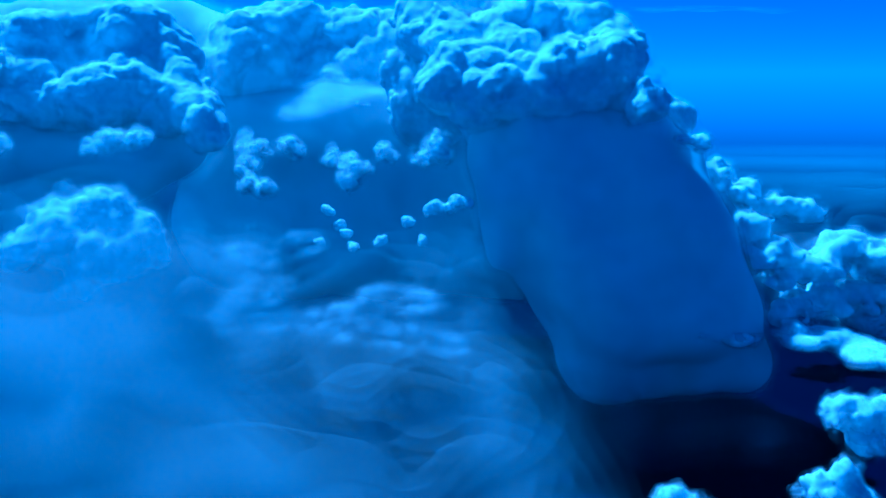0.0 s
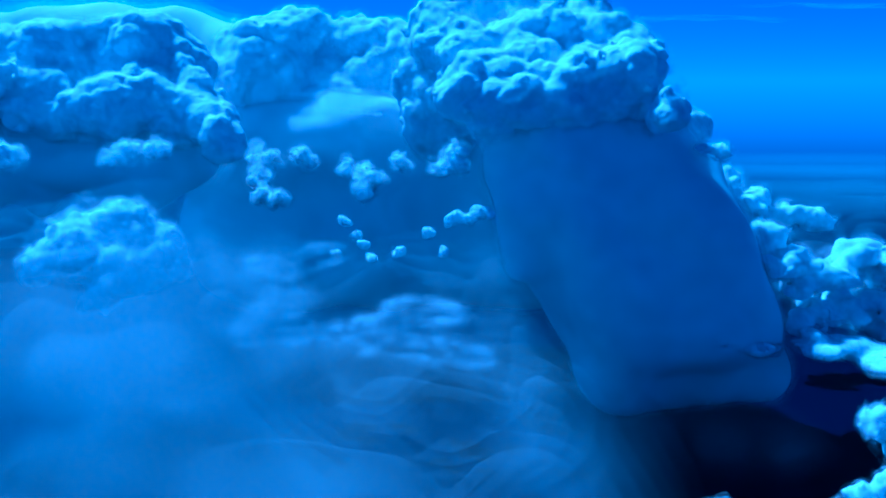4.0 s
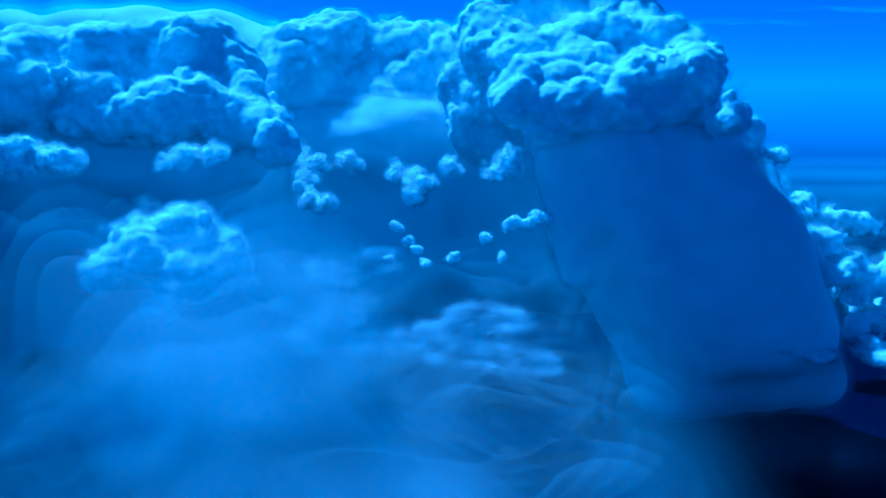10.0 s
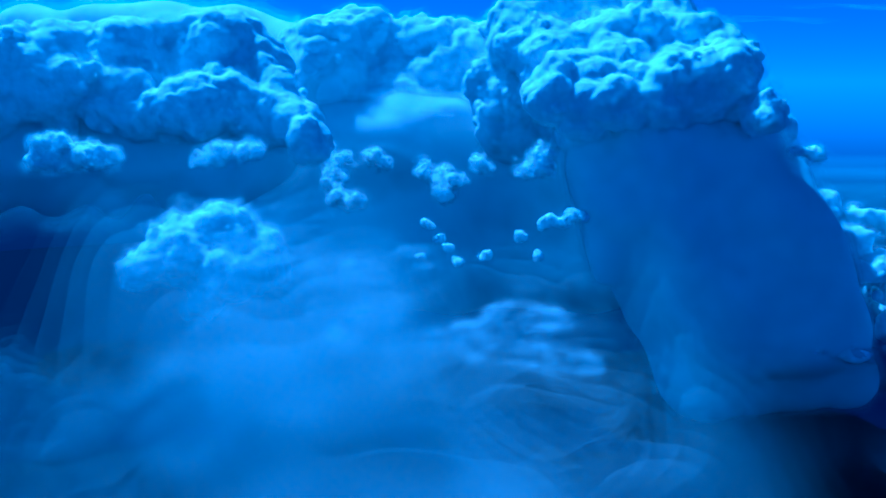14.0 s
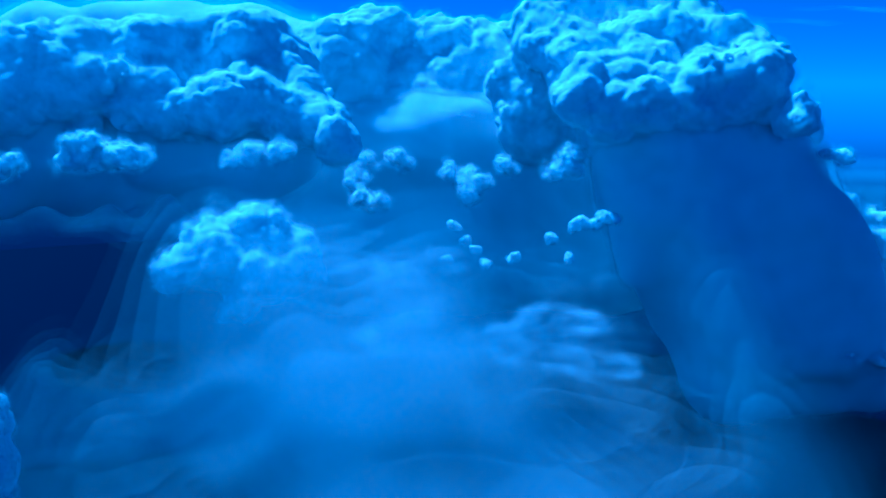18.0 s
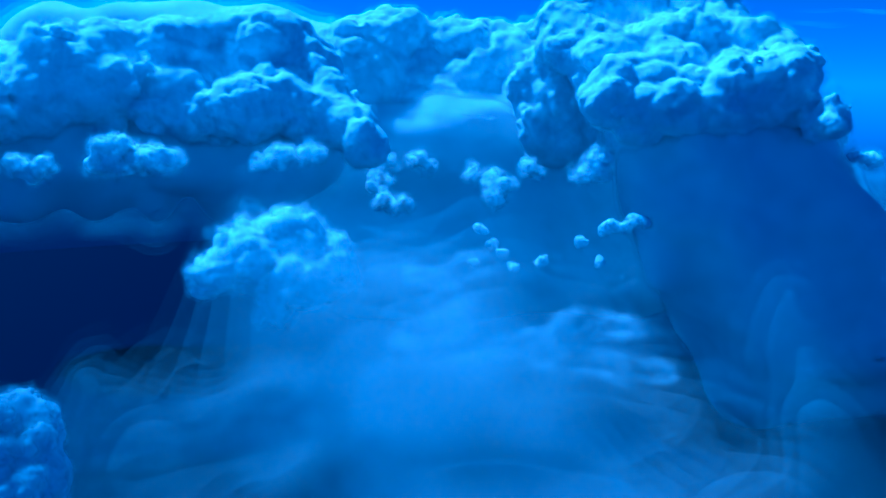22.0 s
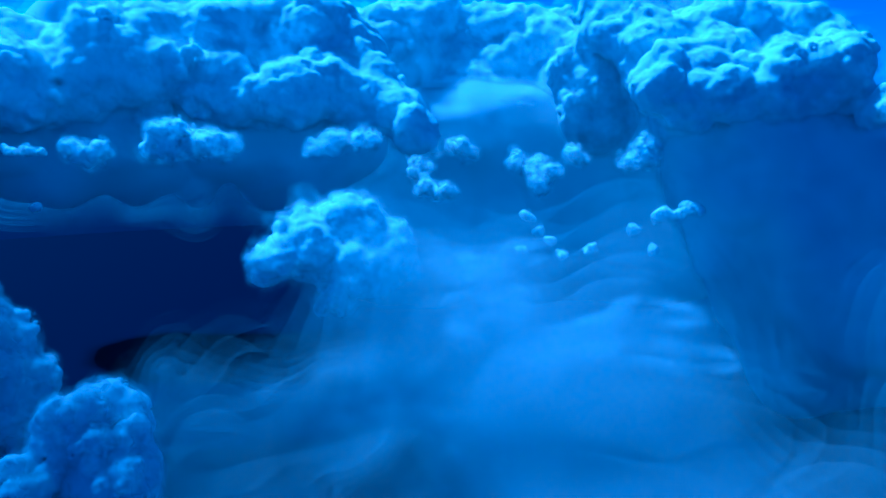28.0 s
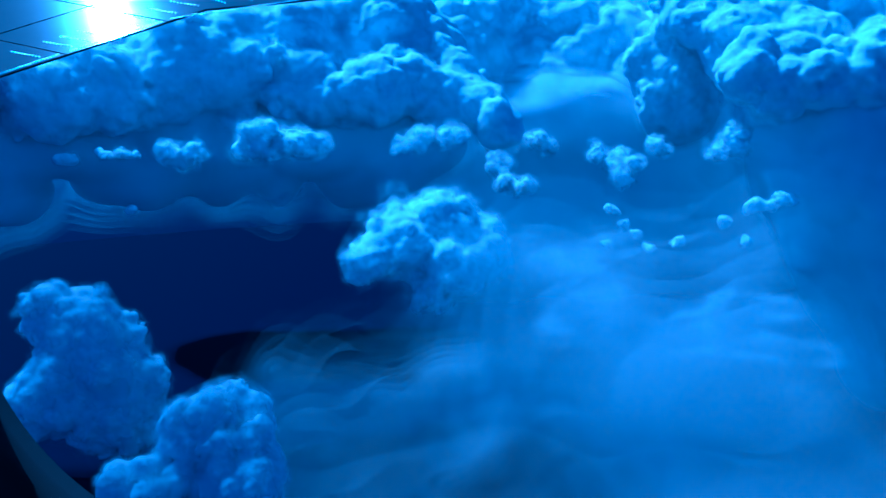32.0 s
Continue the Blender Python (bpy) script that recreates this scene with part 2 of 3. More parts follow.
def skin(name, grid, low, voxel, level, mat, split=True):
    """The surface of a field at a level: a mesh for each piece, with its middle."""
    f = grid - level
    f[0], f[-1], f[:, 0], f[:, -1], f[:, :, 0], f[:, :, -1] = 9, 9, 9, 9, 9, 9
    inside = f < 0
    n = np.array(f.shape) - 1
    count = sum(inside[i:n[0] + i, j:n[1] + j, k:n[2] + k].astype(np.int8) for i in (0, 1) for j in (0, 1) for k in (0, 1))
    cells = np.stack(np.nonzero((count > 0) & (count < 8)), 1)
    corner = {(i, j, k): f[cells[:, 0] + i, cells[:, 1] + j, cells[:, 2] + k] for i in (0, 1) for j in (0, 1) for k in (0, 1)}
    total, hits = np.zeros((len(cells), 3), np.float32), np.zeros(len(cells), np.float32)
    for a in corner:
        for axis in range(3):
            if a[axis] == 0:
                b = tuple(1 if i == axis else a[i] for i in range(3))
                va, vb = corner[a], corner[b]
                cut = (va < 0) != (vb < 0)
                share = np.where(cut, va / np.where(cut, va - vb, 1), 0)
                total[cut] += np.array(a, np.float32)
                total[cut, axis] += share[cut]
                hits += cut
    verts = low + voxel * (cells + total / hits[:, None])
    index = np.full(n, -1, np.int32)
    index[cells[:, 0], cells[:, 1], cells[:, 2]] = np.arange(len(cells))
    quads = []
    for axis in range(3):
        u, v = (axis + 1) % 3, (axis + 2) % 3
        first = [slice(None)] * 3
        first[axis] = slice(0, n[axis])
        second = list(first)
        second[axis] = slice(1, n[axis] + 1)
        a, b = inside[tuple(first)], inside[tuple(second)]
        at = np.stack(np.nonzero(a != b), 1)
        flip = a[at[:, 0], at[:, 1], at[:, 2]]
        du, dv = np.eye(3, dtype=int)[u], np.eye(3, dtype=int)[v]
        ring = [at - du - dv, at - dv, at, at - du]
        four = np.stack([index[c[:, 0], c[:, 1], c[:, 2]] for c in ring], 1)
        four[~flip] = four[~flip][:, ::-1]
        quads.append(four)
    quads = np.concatenate(quads)
    made = []
    for some, faces in pieces(verts, quads) if split or len(quads) < 60000 else ((verts, quads),):
        mesh = bpy.data.meshes.new(name)
        mesh.vertices.add(len(some))
        mesh.vertices.foreach_set("co", some.astype(np.float32).ravel())
        mesh.loops.add(faces.size)
        mesh.loops.foreach_set("vertex_index", faces.ravel().astype(np.int32))
        mesh.polygons.add(len(faces))
        mesh.polygons.foreach_set("loop_start", np.arange(0, faces.size, 4, dtype=np.int32))
        mesh.update(calc_edges=True)
        mesh.validate()
        mesh.shade_smooth()
        mesh.materials.append(mat)
        made.append((mesh, some.mean(0)))
    return made


def crumble(lobes, count=6, size=0.5, wide=1.0, tall=0.6, seed=1):
    """Breaks each lobe up into a cluster of smaller ones."""
    chance = random.Random(seed)
    out = []
    for i in range(0, len(lobes), 4):
        x, y, z, r = lobes[i:i + 4]
        for _ in range(count):
            out += [x + r * wide * chance.uniform(-1, 1), y + r * wide * chance.uniform(-1, 1), z + r * tall * chance.uniform(-1, 1), r * size * chance.uniform(0.5, 1.3)]
    return out


def cumulus(name, label, lobes, voxel=6.0, bumps=((90, 30), (42, 14), (20, 7)), melt=14.0, edge=(), group="", mat=CLOUD, edge_mat=None, core=0.0, **more):
    """A cloud: its dense body, and round it the thin vapour of its edge."""
    grid, low, voxel = field_of(lobes, voxel, 24 + (max(edge) if edge else 0), bumps, melt, **more)
    bodies = [(tagged(new(name, mesh), label, "cloud", group), middle) for mesh, middle in skin(name, grid, low, voxel, core, mat)]
    largest = max(bodies, key=lambda b: len(b[0].data.vertices))[0]
    for n, level in enumerate(edge):
        for mesh, middle in skin("vapour_edge", grid, low, voxel, level, edge_mat or VAPOUR, False):
            rim = tagged(new("vapour_edge", mesh), "thin torn vapour round the cloud")
            rim.color[3] = 1 - 0.85 * n / max(1, len(edge) - 1)
            rim.parent = largest


def veil(name, label, x, y, z, wide, deep, layers=5, gap=18.0, turn=0.0, lean=0.0, wave=14.0, mat=None, group=""):
    """A bank of mist: thin waved layers one over another, each fading out towards its rim."""
    base = tagged(new(name), label, "mist", group)
    base.matrix_world = pose(x, y, z, lean, 0, turn)
    for n in range(layers):
        grow = 1 - 0.07 * abs(n - layers / 3)
        nx, ny = 40, 40
        u, v = np.meshgrid(np.linspace(-0.5, 0.5, nx), np.linspace(-0.5, 0.5, ny), indexing="ij")
        px = u.ravel() * wide * grow + random.uniform(-0.05, 0.05) * wide
        py = v.ravel() * deep * grow + random.uniform(-0.05, 0.05) * deep
        spots = np.stack([px / 160 + n * 3.3 + x, py / 160 + n * 1.7 + y, np.full(px.shape, n * 2.9)], 1).astype(np.float32)
        pz = gap * (n - layers / 2) + wave * 2 * (smooth_noise(spots) - 0.5)
        faces = [(i * ny + j, (i + 1) * ny + j, (i + 1) * ny + j + 1, i * ny + j + 1) for i in range(nx - 1) for j in range(ny - 1)]
        mesh = bpy.data.meshes.new("mist_layer")
        mesh.from_pydata(np.stack([px, py, pz], 1).tolist(), [], faces)
        mesh.shade_smooth()
        mesh.materials.append(mat or MIST)
        layer = new("mist_layer", mesh)
        layer.parent = base
    return base


def slope(rows, step=110.0):
    """Lobes in rows (z, x from, x to, y from, y to, radius), one every step metres."""
    out = []
    for z, x0, x1, y0, y1, r in rows:
        count = max(2, round((x1 - x0) / step) + 1)
        for n in range(count):
            f = n / (count - 1)
            out += [x0 + (x1 - x0) * f, y0 + (y1 - y0) * f + 30 * random.uniform(-1, 1), z + 35 * random.uniform(-1, 1), r * random.uniform(0.9, 1.15)]
    return out


def mist_body(name, label, lobes, levels, mat, voxel=16.0, melt=40.0, warp=45.0, bumps=(), group="", **more):
    """Soft mist: closed thin layers one inside another, so that it thins out towards every side."""
    base = tagged(new(name), label, "mist", group)
    grid, low, voxel = field_of(lobes, voxel, 24 + max(levels), bumps, melt, warp=warp, **more)
    for n, level in enumerate(levels):
        for mesh, _ in skin("mist_layer", grid, low, voxel, level, mat, False):
            layer = new("mist_layer", mesh)
            layer.color[3] = 0.06 + 0.94 * (1 - n / (len(levels) - 1))
            layer.parent = base
    return base


# ---- sea ----
bm = bmesh.new()
bmesh.ops.create_circle(bm, cap_ends=True, segments=128, radius=4900)
mesh = bpy.data.meshes.new("sea")
bm.to_mesh(mesh)
bm.free()
mesh.materials.append(SEA)
sea = tagged(new("sea", mesh), "deep blue sea far below the clouds", "sea", kind="structure")
sea.location.z = SEA_LEVEL


# ---- clouds ----
SMALL = dict(voxel=3.0, bumps=((34, 9), (16, 6), (8, 3.5)), melt=5, warp=6, core=-5.0, edge=(-2.0, 1.0, 4.0, 8.0), edge_mat=WISPS, group="small clouds in the valley")
TINY = dict(voxel=2.2, bumps=((18, 5), (9, 3)), melt=3, warp=3, core=-1.0, edge=(1.5, 4.0), edge_mat=WISPS, group="small clouds in the valley")
cumulus("tower_cloud", "tall cumulus tower with a cauliflower crown", [227, 2295, 1234, 119, 286, 2185, 1172, 80, 144, 2297, 1221, 84, 31, 2287, 1206, 76, -46, 2201, 1146, 60, 11, 1958, 995, 39, 3, 2094, 1076, 64, 67, 2052, 1051, 63, 164, 2065, 1076, 78, 278, 2038, 1081, 78, 343, 2004, 1074, 74, 357, 1906, 1025, 70, 390, 1809, 969, 47, 532, 2083, 931, 39, 73, 1929, 978, 48, 166, 1918, 990, 59, 270, 1904, 984, 59, 244, 2082, 925, 104, 140, 2083, 931, 91, 375, 2083, 931, 104, -60, 2330, 1030, 72, -40, 2300, 915, 85],
        voxel=4.9, calm=(840, 960, 0.15), bumps=((110, 33), (50, 15), (25, 7), (12, 3.4)), melt=28, edge=(3.0, 8.0, 13.0), warp=14)
cumulus("tower_foot_cloud", "smooth shaded slope under the cauliflower crown", slope([(865, 205, 375, 2025, 1985, 95), (770, 210, 425, 2015, 1965, 110), (660, 265, 485, 1995, 1950, 120), (545, 330, 565, 1985, 1950, 122), (430, 390, 610, 1990, 1970, 115)], 90),
        voxel=11, bumps=((150, 14),), melt=55, warp=40, core=-20.0, mat=SMOOTH_CLOUD, edge=(-14.0, -6.0, 4.0), edge_mat=MIST_SKIN)
cumulus("ridge_cloud", "long far cumulus ridge with a bumpy top", [-575, 2625, 1117, 80, -493, 2695, 1144, 82, -394, 2692, 1128, 82, -295, 2694, 1137, 74, -196, 2693, 1129, 79, -101, 2626, 1118, 89, -26, 2553, 1077, 79, -457, 2633, 983, 130, -262, 2630, 967, 130, -72, 2559, 937, 127, -610, 2571, 998, 95], voxel=6, bumps=((110, 30), (50, 14), (24, 5)), calm=(960, 1090, 0.2), melt=30, edge=(8.0, 16.0))
cumulus("ridge_slope_cloud", "smooth shaded cloud slope below the ridge", [-613, 2564, 857, 135, -454, 2564, 857, 136, -294, 2564, 857, 136, -135, 2564, 857, 136, -620, 2586, 694, 138, -458, 2586, 694, 138, -296, 2586, 694, 139, -132, 2586, 694, 139, -620, 2559, 550, 138, -458, 2559, 550, 138, -296, 2559, 550, 138, -133, 2559, 549, 139, 27, 2574, 841, 137, 189, 2574, 841, 137, 335, 2574, 841, 137, 28, 2560, 697, 138, 191, 2560, 697, 138, 337, 2560, 697, 138, 28, 2534, 554, 137, 190, 2534, 553, 138, 337, 2534, 553, 138], voxel=10, bumps=((120, 10),), melt=45, warp=20, mat=SMOOTH_CLOUD, edge=(12.0, 24.0), edge_mat=MIST_SKIN)
cumulus("bank_cloud", "broad cumulus bank with dark domed tops", [-684, 2091, 1058, 104, -781, 2089, 1072, 73, -920, 2038, 1060, 95, -1048, 1969, 1037, 97, -1185, 1935, 1039, 90, -1315, 1861, 1018, 86, -1404, 1795, 999, 78, -1546, 1790, 1001, 93, -749, 1937, 972, 57, -613, 1978, 975, 58, -533, 1951, 946, 48, -498, 1878, 904, 28, -862, 1938, 990, 62, -981, 1909, 992, 56, -1105, 1877, 994, 60, -1224, 1807, 976, 53, -1313, 1741, 958, 46], edge=(3.0, 8.0, 13.0), melt=24, bumps=((120, 34), (52, 14), (25, 7), (12, 3.4)), voxel=5.2, calm=(800, 900, 0.2))
cumulus("bank_foot_cloud", "soft shaded underside of the cumulus bank", slope([(905, -1600, -640, 1840, 2090, 85), (845, -1600, -680, 1860, 2110, 75), (780, -1600, -720, 1900, 2140, 65)], 130), voxel=12, bumps=((150, 24),), melt=40, warp=30, core=-30.0, mat=SMOOTH_CLOUD, edge=(-20.0, -11.0, -1.0, 9.0, 20.0), edge_mat=MIST_SKIN)
cumulus("cumulus_cloud", "bright cumulus rising out of mist", [-674, 1549, 738, 55, -736, 1512, 709, 27, -724, 1540, 731, 32, -608, 1590, 773, 38, -655, 1577, 761, 37, -560, 1572, 738, 40, -540, 1560, 700, 40, -601, 1532, 700, 48, -694, 1640, 800, 14, -640, 1500, 668, 30, -758, 1395, 626, 6, -671, 1375, 668, 9, -650, 1380, 662, 8], voxel=4, bumps=((60, 16), (30, 10), (15, 5), (8, 2.2)), melt=9, core=-3.0, edge=(0.0, 4.0, 8.0, 13.0), edge_mat=WISPS)
mist_body("mist_bank", "pale mist round the foot of a cumulus", [-610, 1530, 640, 60, -520, 1520, 650, 80, -430, 1500, 640, 90, -340, 1490, 600, 100, -570, 1480, 580, 80, -480, 1450, 540, 110, -470, 1590, 690, 60, -380, 1600, 660, 60], (-45, -30, -16, -2, 12, 26, 40), DENSE_MIST, voxel=12, melt=30, warp=30)
cumulus("low_cumulus_cloud", "low cumulus with knobbly shaded sides", [-1151, 1310, 692, 35, -1109, 1308, 680, 39, -1071, 1302, 649, 35, -1040, 1295, 610, 35, -1110, 1296, 619, 62, -1143, 1257, 585, 42, -1072, 1285, 557, 62, -1181, 1253, 563, 30], voxel=3, bumps=((56, 17), (27, 10), (13, 5), (6.5, 2.2)), melt=9, core=-2.0, edge=(0.5, 3.5, 7.0), edge_mat=WISPS)
cumulus("low_cumulus_cloud", "low cumulus merging into mist", [-855, 1029, 652, 30, -883, 1025, 632, 33, -823, 1023, 622, 33, -892, 1006, 596, 33, -941, 993, 599, 29, -833, 1003, 583, 48, -918, 987, 567, 35], voxel=3, bumps=((56, 17), (27, 10), (13, 5), (6.5, 2.2)), melt=9, core=-2.0, edge=(0.5, 3.5, 7.0), edge_mat=WISPS)
mist_body("hazy_cumulus", "hazy low cumulus melting into mist", [-828, 1197, 645, 22, -827, 1240, 665, 16, -789, 1167, 622, 33, -748, 1164, 607, 35, -760, 1150, 540, 80, -690, 1200, 560, 80, -620, 1250, 570, 80, -800, 1080, 520, 60, -700, 1080, 500, 90], (-22, -13, -4, 5, 14, 24), DENSE_MIST, voxel=7, bumps=((60, 8),), melt=20, warp=26)
mist_body("valley_cloud", "pale ragged low cloud on the valley floor", crumble([-376, 1729, 669, 39, -303, 1764, 686, 30, -330, 1652, 607, 43, -234, 1578, 560, 57, -150, 1582, 580, 52, -66, 1545, 558, 46, 6, 1541, 536, 27, -25, 1587, 606, 21, -111, 1621, 614, 28, -388, 1613, 572, 43], 7, 0.5, 1.1, 0.45), (-8, -3, 2, 7, 13, 20), VALLEY_MIST, voxel=6, bumps=((70, 12), (34, 7)), melt=16, warp=16, squash=0.5)
cumulus("shelf_cloud", "flat shaded cloud shelf beside the tower", crumble([585, 1856, 476, 61, 671, 1854, 470, 61, 745, 1856, 476, 44, 831, 1850, 446, 74, 929, 1848, 434, 86], 4, 0.6, 1.0, 0.3), voxel=5, bumps=((60, 10), (30, 6)), melt=12, squash=0.35, core=-5.0, edge=(0.0, 5.0, 10.0), edge_mat=WISPS)
cumulus("low_cumulus_cloud", "bright low cumulus over the dark sea", [585, 1247, 522, 22, 618, 1246, 518, 21, 669, 1245, 514, 25, 632, 1240, 485, 24, 567, 1168, 446, 22, 530, 1165, 434, 19, 592, 1160, 408, 34, 308, 1086, 460, 15, 333, 1084, 454, 15], voxel=3.4, bumps=((56, 17), (27, 10), (13, 5), (6.5, 2.2)), melt=9, core=-2.0, edge=(0.5, 3.5, 7.0), edge_mat=WISPS)
cumulus("far_cumulus_field", "distant field of small bright cumulus", crumble([751, 2463, 770, 43, 830, 2452, 708, 55, 893, 2446, 677, 51, 972, 2443, 661, 39, 1019, 2441, 649, 28, 653, 1987, 659, 35, 705, 1982, 634, 45, 756, 1978, 609, 48, 811, 1981, 581, 55, 927, 2045, 622, 57, 995, 2074, 603, 64, 1065, 2106, 597, 58, 893, 2022, 586, 46, 1030, 2078, 533, 75, 1119, 2119, 538, 87, 844, 1985, 514, 55, 927, 2021, 491, 57, 1012, 2055, 455, 58, 795, 1957, 494, 35, 1101, 2091, 431, 59, 718, 1992, 685, 26, 1210, 2164, 557, 88, 1285, 2177, 452, 90], 14, 0.3, 1.2, 0.55), voxel=7.5, bumps=((50, 14), (28, 9), (15, 5)), melt=10, squash=0.75, core=-4.0, edge=(2.0, 9.0, 17.0))
cumulus("far_haze_cloud", "pale smooth cloud far behind the bank", [-700, 2746, 1064, 151, -848, 2814, 1082, 172, -1037, 2876, 1066, 194, -1247, 2876, 1066, 193, -551, 2603, 998, 128, -1490, 2876, 1065, 193], voxel=12, bumps=((160, 14),), melt=40, warp=20, mat=SMOOTH_CLOUD, edge=(14.0, 28.0, 44.0), edge_mat=MIST_SKIN)
cumulus("cloud_fragment", "bright torn cloud fragment with a trailing foot", crumble([-454, 2217, 846, 22, -399, 2218, 853, 22, -365, 2215, 837, 14, -488, 2217, 843, 14, -478, 2177, 806, 21, -461, 2138, 769, 23, -425, 2103, 760, 17, -499, 2255, 875, 10], 8, 0.52, 1.0, 0.6, 2), **SMALL)
cumulus("cloud_fragment", "bright torn cloud fragment", crumble([-261, 2119, 844, 11, -228, 2081, 815, 21, -197, 2048, 811, 20, -222, 2042, 780, 11, -267, 2115, 825, 9, -131, 2086, 843, 15], 8, 0.52, 1.0, 0.6, 3), **SMALL)
cumulus("cloud_fragment", "small bright heart-shaped cloud", crumble([-4, 1962, 875, 18, -22, 1958, 851, 18, -47, 1956, 845, 14, 2, 1957, 847, 12], 8, 0.52, 1.0, 0.6, 4), **SMALL)
cumulus("cloud_fragment", "tiny bright cloud shreds in a row", crumble([-11, 1797, 756, 8, -28, 1796, 751, 8, 11, 1796, 753, 8, 33, 1792, 765, 10, 50, 1792, 764, 7, -67, 1804, 724, 8, -42, 1765, 691, 3]), **TINY)
cumulus("cloud_fragment", "small bright cloud shreds over the valley", crumble([-254, 1966, 723, 11, -236, 1960, 690, 11, -214, 1926, 679, 10, -195, 1888, 653, 8, -135, 1891, 665, 9, -129, 1892, 671, 7, -273, 1922, 659, 7]), **TINY)
cumulus("cloud_fragment", "small two-headed cumulus below the bank", crumble([-924, 1629, 906, 19, -900, 1632, 919, 14, -948, 1626, 887, 14, -882, 1627, 891, 12, -853, 1627, 895, 14, -825, 1627, 892, 11, -906, 1626, 889, 16], 8, 0.52, 1.0, 0.6, 5), **SMALL)
cumulus("cloud_fragment", "small round cumulus below the bank", crumble([-1049, 1580, 883, 15, -1021, 1581, 889, 12, -1035, 1578, 877, 13, -1063, 1580, 888, 8], 8, 0.52, 1.0, 0.6, 6), **SMALL)
cumulus("cloud_fragment", "small flat cloud below the bank", crumble([-1202, 1670, 880, 6, -1183, 1670, 881, 7, -1161, 1670, 878, 6, -1144, 1669, 876, 4, -1271, 1669, 873, 7, -1251, 1668, 871, 7, -1155, 1653, 785, 6]), **TINY)
cumulus("cloud_fragment", "flat torn cloud under the bank's edge", crumble([-636, 1732, 900, 12, -656, 1730, 890, 12, -682, 1729, 882, 8, -605, 1732, 897, 10, -580, 1733, 901, 7], 8, 0.52, 1.0, 0.6, 7), **SMALL)
cumulus("cloud_fragment", "small pale cloud beside the tower", crumble([519, 1887, 892, 15, 542, 1886, 888, 15, 560, 1885, 880, 8], 8, 0.52, 1.0, 0.6, 8), **SMALL)
mist_body("lens_cloud", "lens-shaped pale cloud before the ridge", [-350, 2420, 984, 50, -300, 2420, 990, 62, -245, 2420, 984, 55], (-26, -19, -12, -5, 2, 9, 16), SOFT_MIST, voxel=7, melt=16, warp=12, squash=0.55)
mist_body("cloud_streak", "thin bright streak of cloud before the ridge", [-302, 2350, 960, 4, -288, 2350, 959, 6, -272, 2350, 958, 7, -256, 2350, 956, 8, -240, 2350, 955, 8, -224, 2350, 954, 9, -208, 2350, 952, 9, -194, 2350, 951, 6], (-4, -1.5, 1, 3.5), WISPS, voxel=3, melt=3, warp=3, squash=0.55)

# ---- mist ----
mist_body("mist_bank", "bright soft mist bank with a long slanting edge", [-375, 840, 830, 62, -455, 865, 800, 88, -530, 880, 735, 92, -340, 840, 750, 95, -430, 850, 700, 110, -280, 850, 645, 125, -390, 840, 600, 130, -205, 860, 560, 115, -310, 830, 500, 115, -110, 870, 480, 95], (-105, -88, -71, -54, -37, -20, -3, 14, 32), DENSE_MIST, melt=45)
mist_body("mist_bank", "thin streak of mist beside the bank", [15, 1050, 790, 30, 40, 1050, 720, 55, 55, 1040, 640, 75, 90, 1030, 550, 90, 140, 1020, 460, 100], (-55, -38, -22, -6, 10, 28), SOFT_MIST)
mist_body("mist_bank", "pale valley mist among cloud shreds", slope([(560, -480, 60, 1900, 1900, 100), (470, -520, 120, 1800, 1800, 130)]), (-70, -48, -26, -4, 18), SOFT_MIST)
mist_body("mist_bank", "low grey-blue mist over the sea", slope([(400, -740, 20, 950, 950, 130), (420, -860, 60, 1200, 1200, 140), (430, -840, 60, 1450, 1450, 150), (440, -700, 60, 1700, 1700, 150)], 190), (-90, -65, -40, -15, 10), SOFT_MIST, voxel=22, melt=60)
mist_body("mist_bank", "shaded thin mist under the tower", slope([(330, 130, 560, 1880, 1880, 90), (300, 250, 650, 1700, 1700, 80)], 130), (-60, -40, -20, 0, 20), SOFT_MIST, voxel=20)
mist_body("mist_bank", "pale mist between distant cumulus", slope([(470, 800, 1500, 2200, 2200, 110), (520, 850, 1700, 2600, 2600, 130), (560, 900, 2000, 3000, 3000, 150)], 200), (-80, -45, -10), SOFT_MIST, voxel=26, melt=60)
# unseen veil added overhead to dim the sun on the low clouds and mist
veil("shading_veil", "added thin veil out of view that shades the low clouds", -1300, 1520, 1480, 1150, 1000, layers=11, mat=MIST)
veil("haze_layer", "pale blue haze near the horizon", 1700, 3650, 680, 3300, 2000, layers=3, gap=60, wave=2, mat=HAZE)
veil("cirrus_streak", "thin white streak of cirrus in the sky", 1150, 4000, 1330, 1100, 260, layers=2, gap=8, mat=THIN_MIST)
veil("cirrus_streak", "long thin streak of cirrus in the sky", 1900, 4000, 1390, 1500, 300, layers=2, gap=8, mat=THIN_MIST)

# ---- aircraft ----
PAINT, nodes, links, p = material("grey_wing_paint")
p.inputs["Metallic"].default_value, p.inputs["Roughness"].default_value = 0.2, 0.085
where = nodes.new("ShaderNodeTexCoord")
grime = nodes.new("ShaderNodeTexNoise")
grime.inputs["Scale"].default_value, grime.inputs["Detail"].default_value = 1.6, 6
tone = nodes.new("ShaderNodeValToRGB")
tone.color_ramp.elements[0].color, tone.color_ramp.elements[1].color = (0.15, 0.154, 0.158, 1), (0.22, 0.224, 0.228, 1)
links.new(where.outputs["Object"], grime.inputs["Vector"])
links.new(grime.outputs["Fac"], tone.inputs["Fac"])
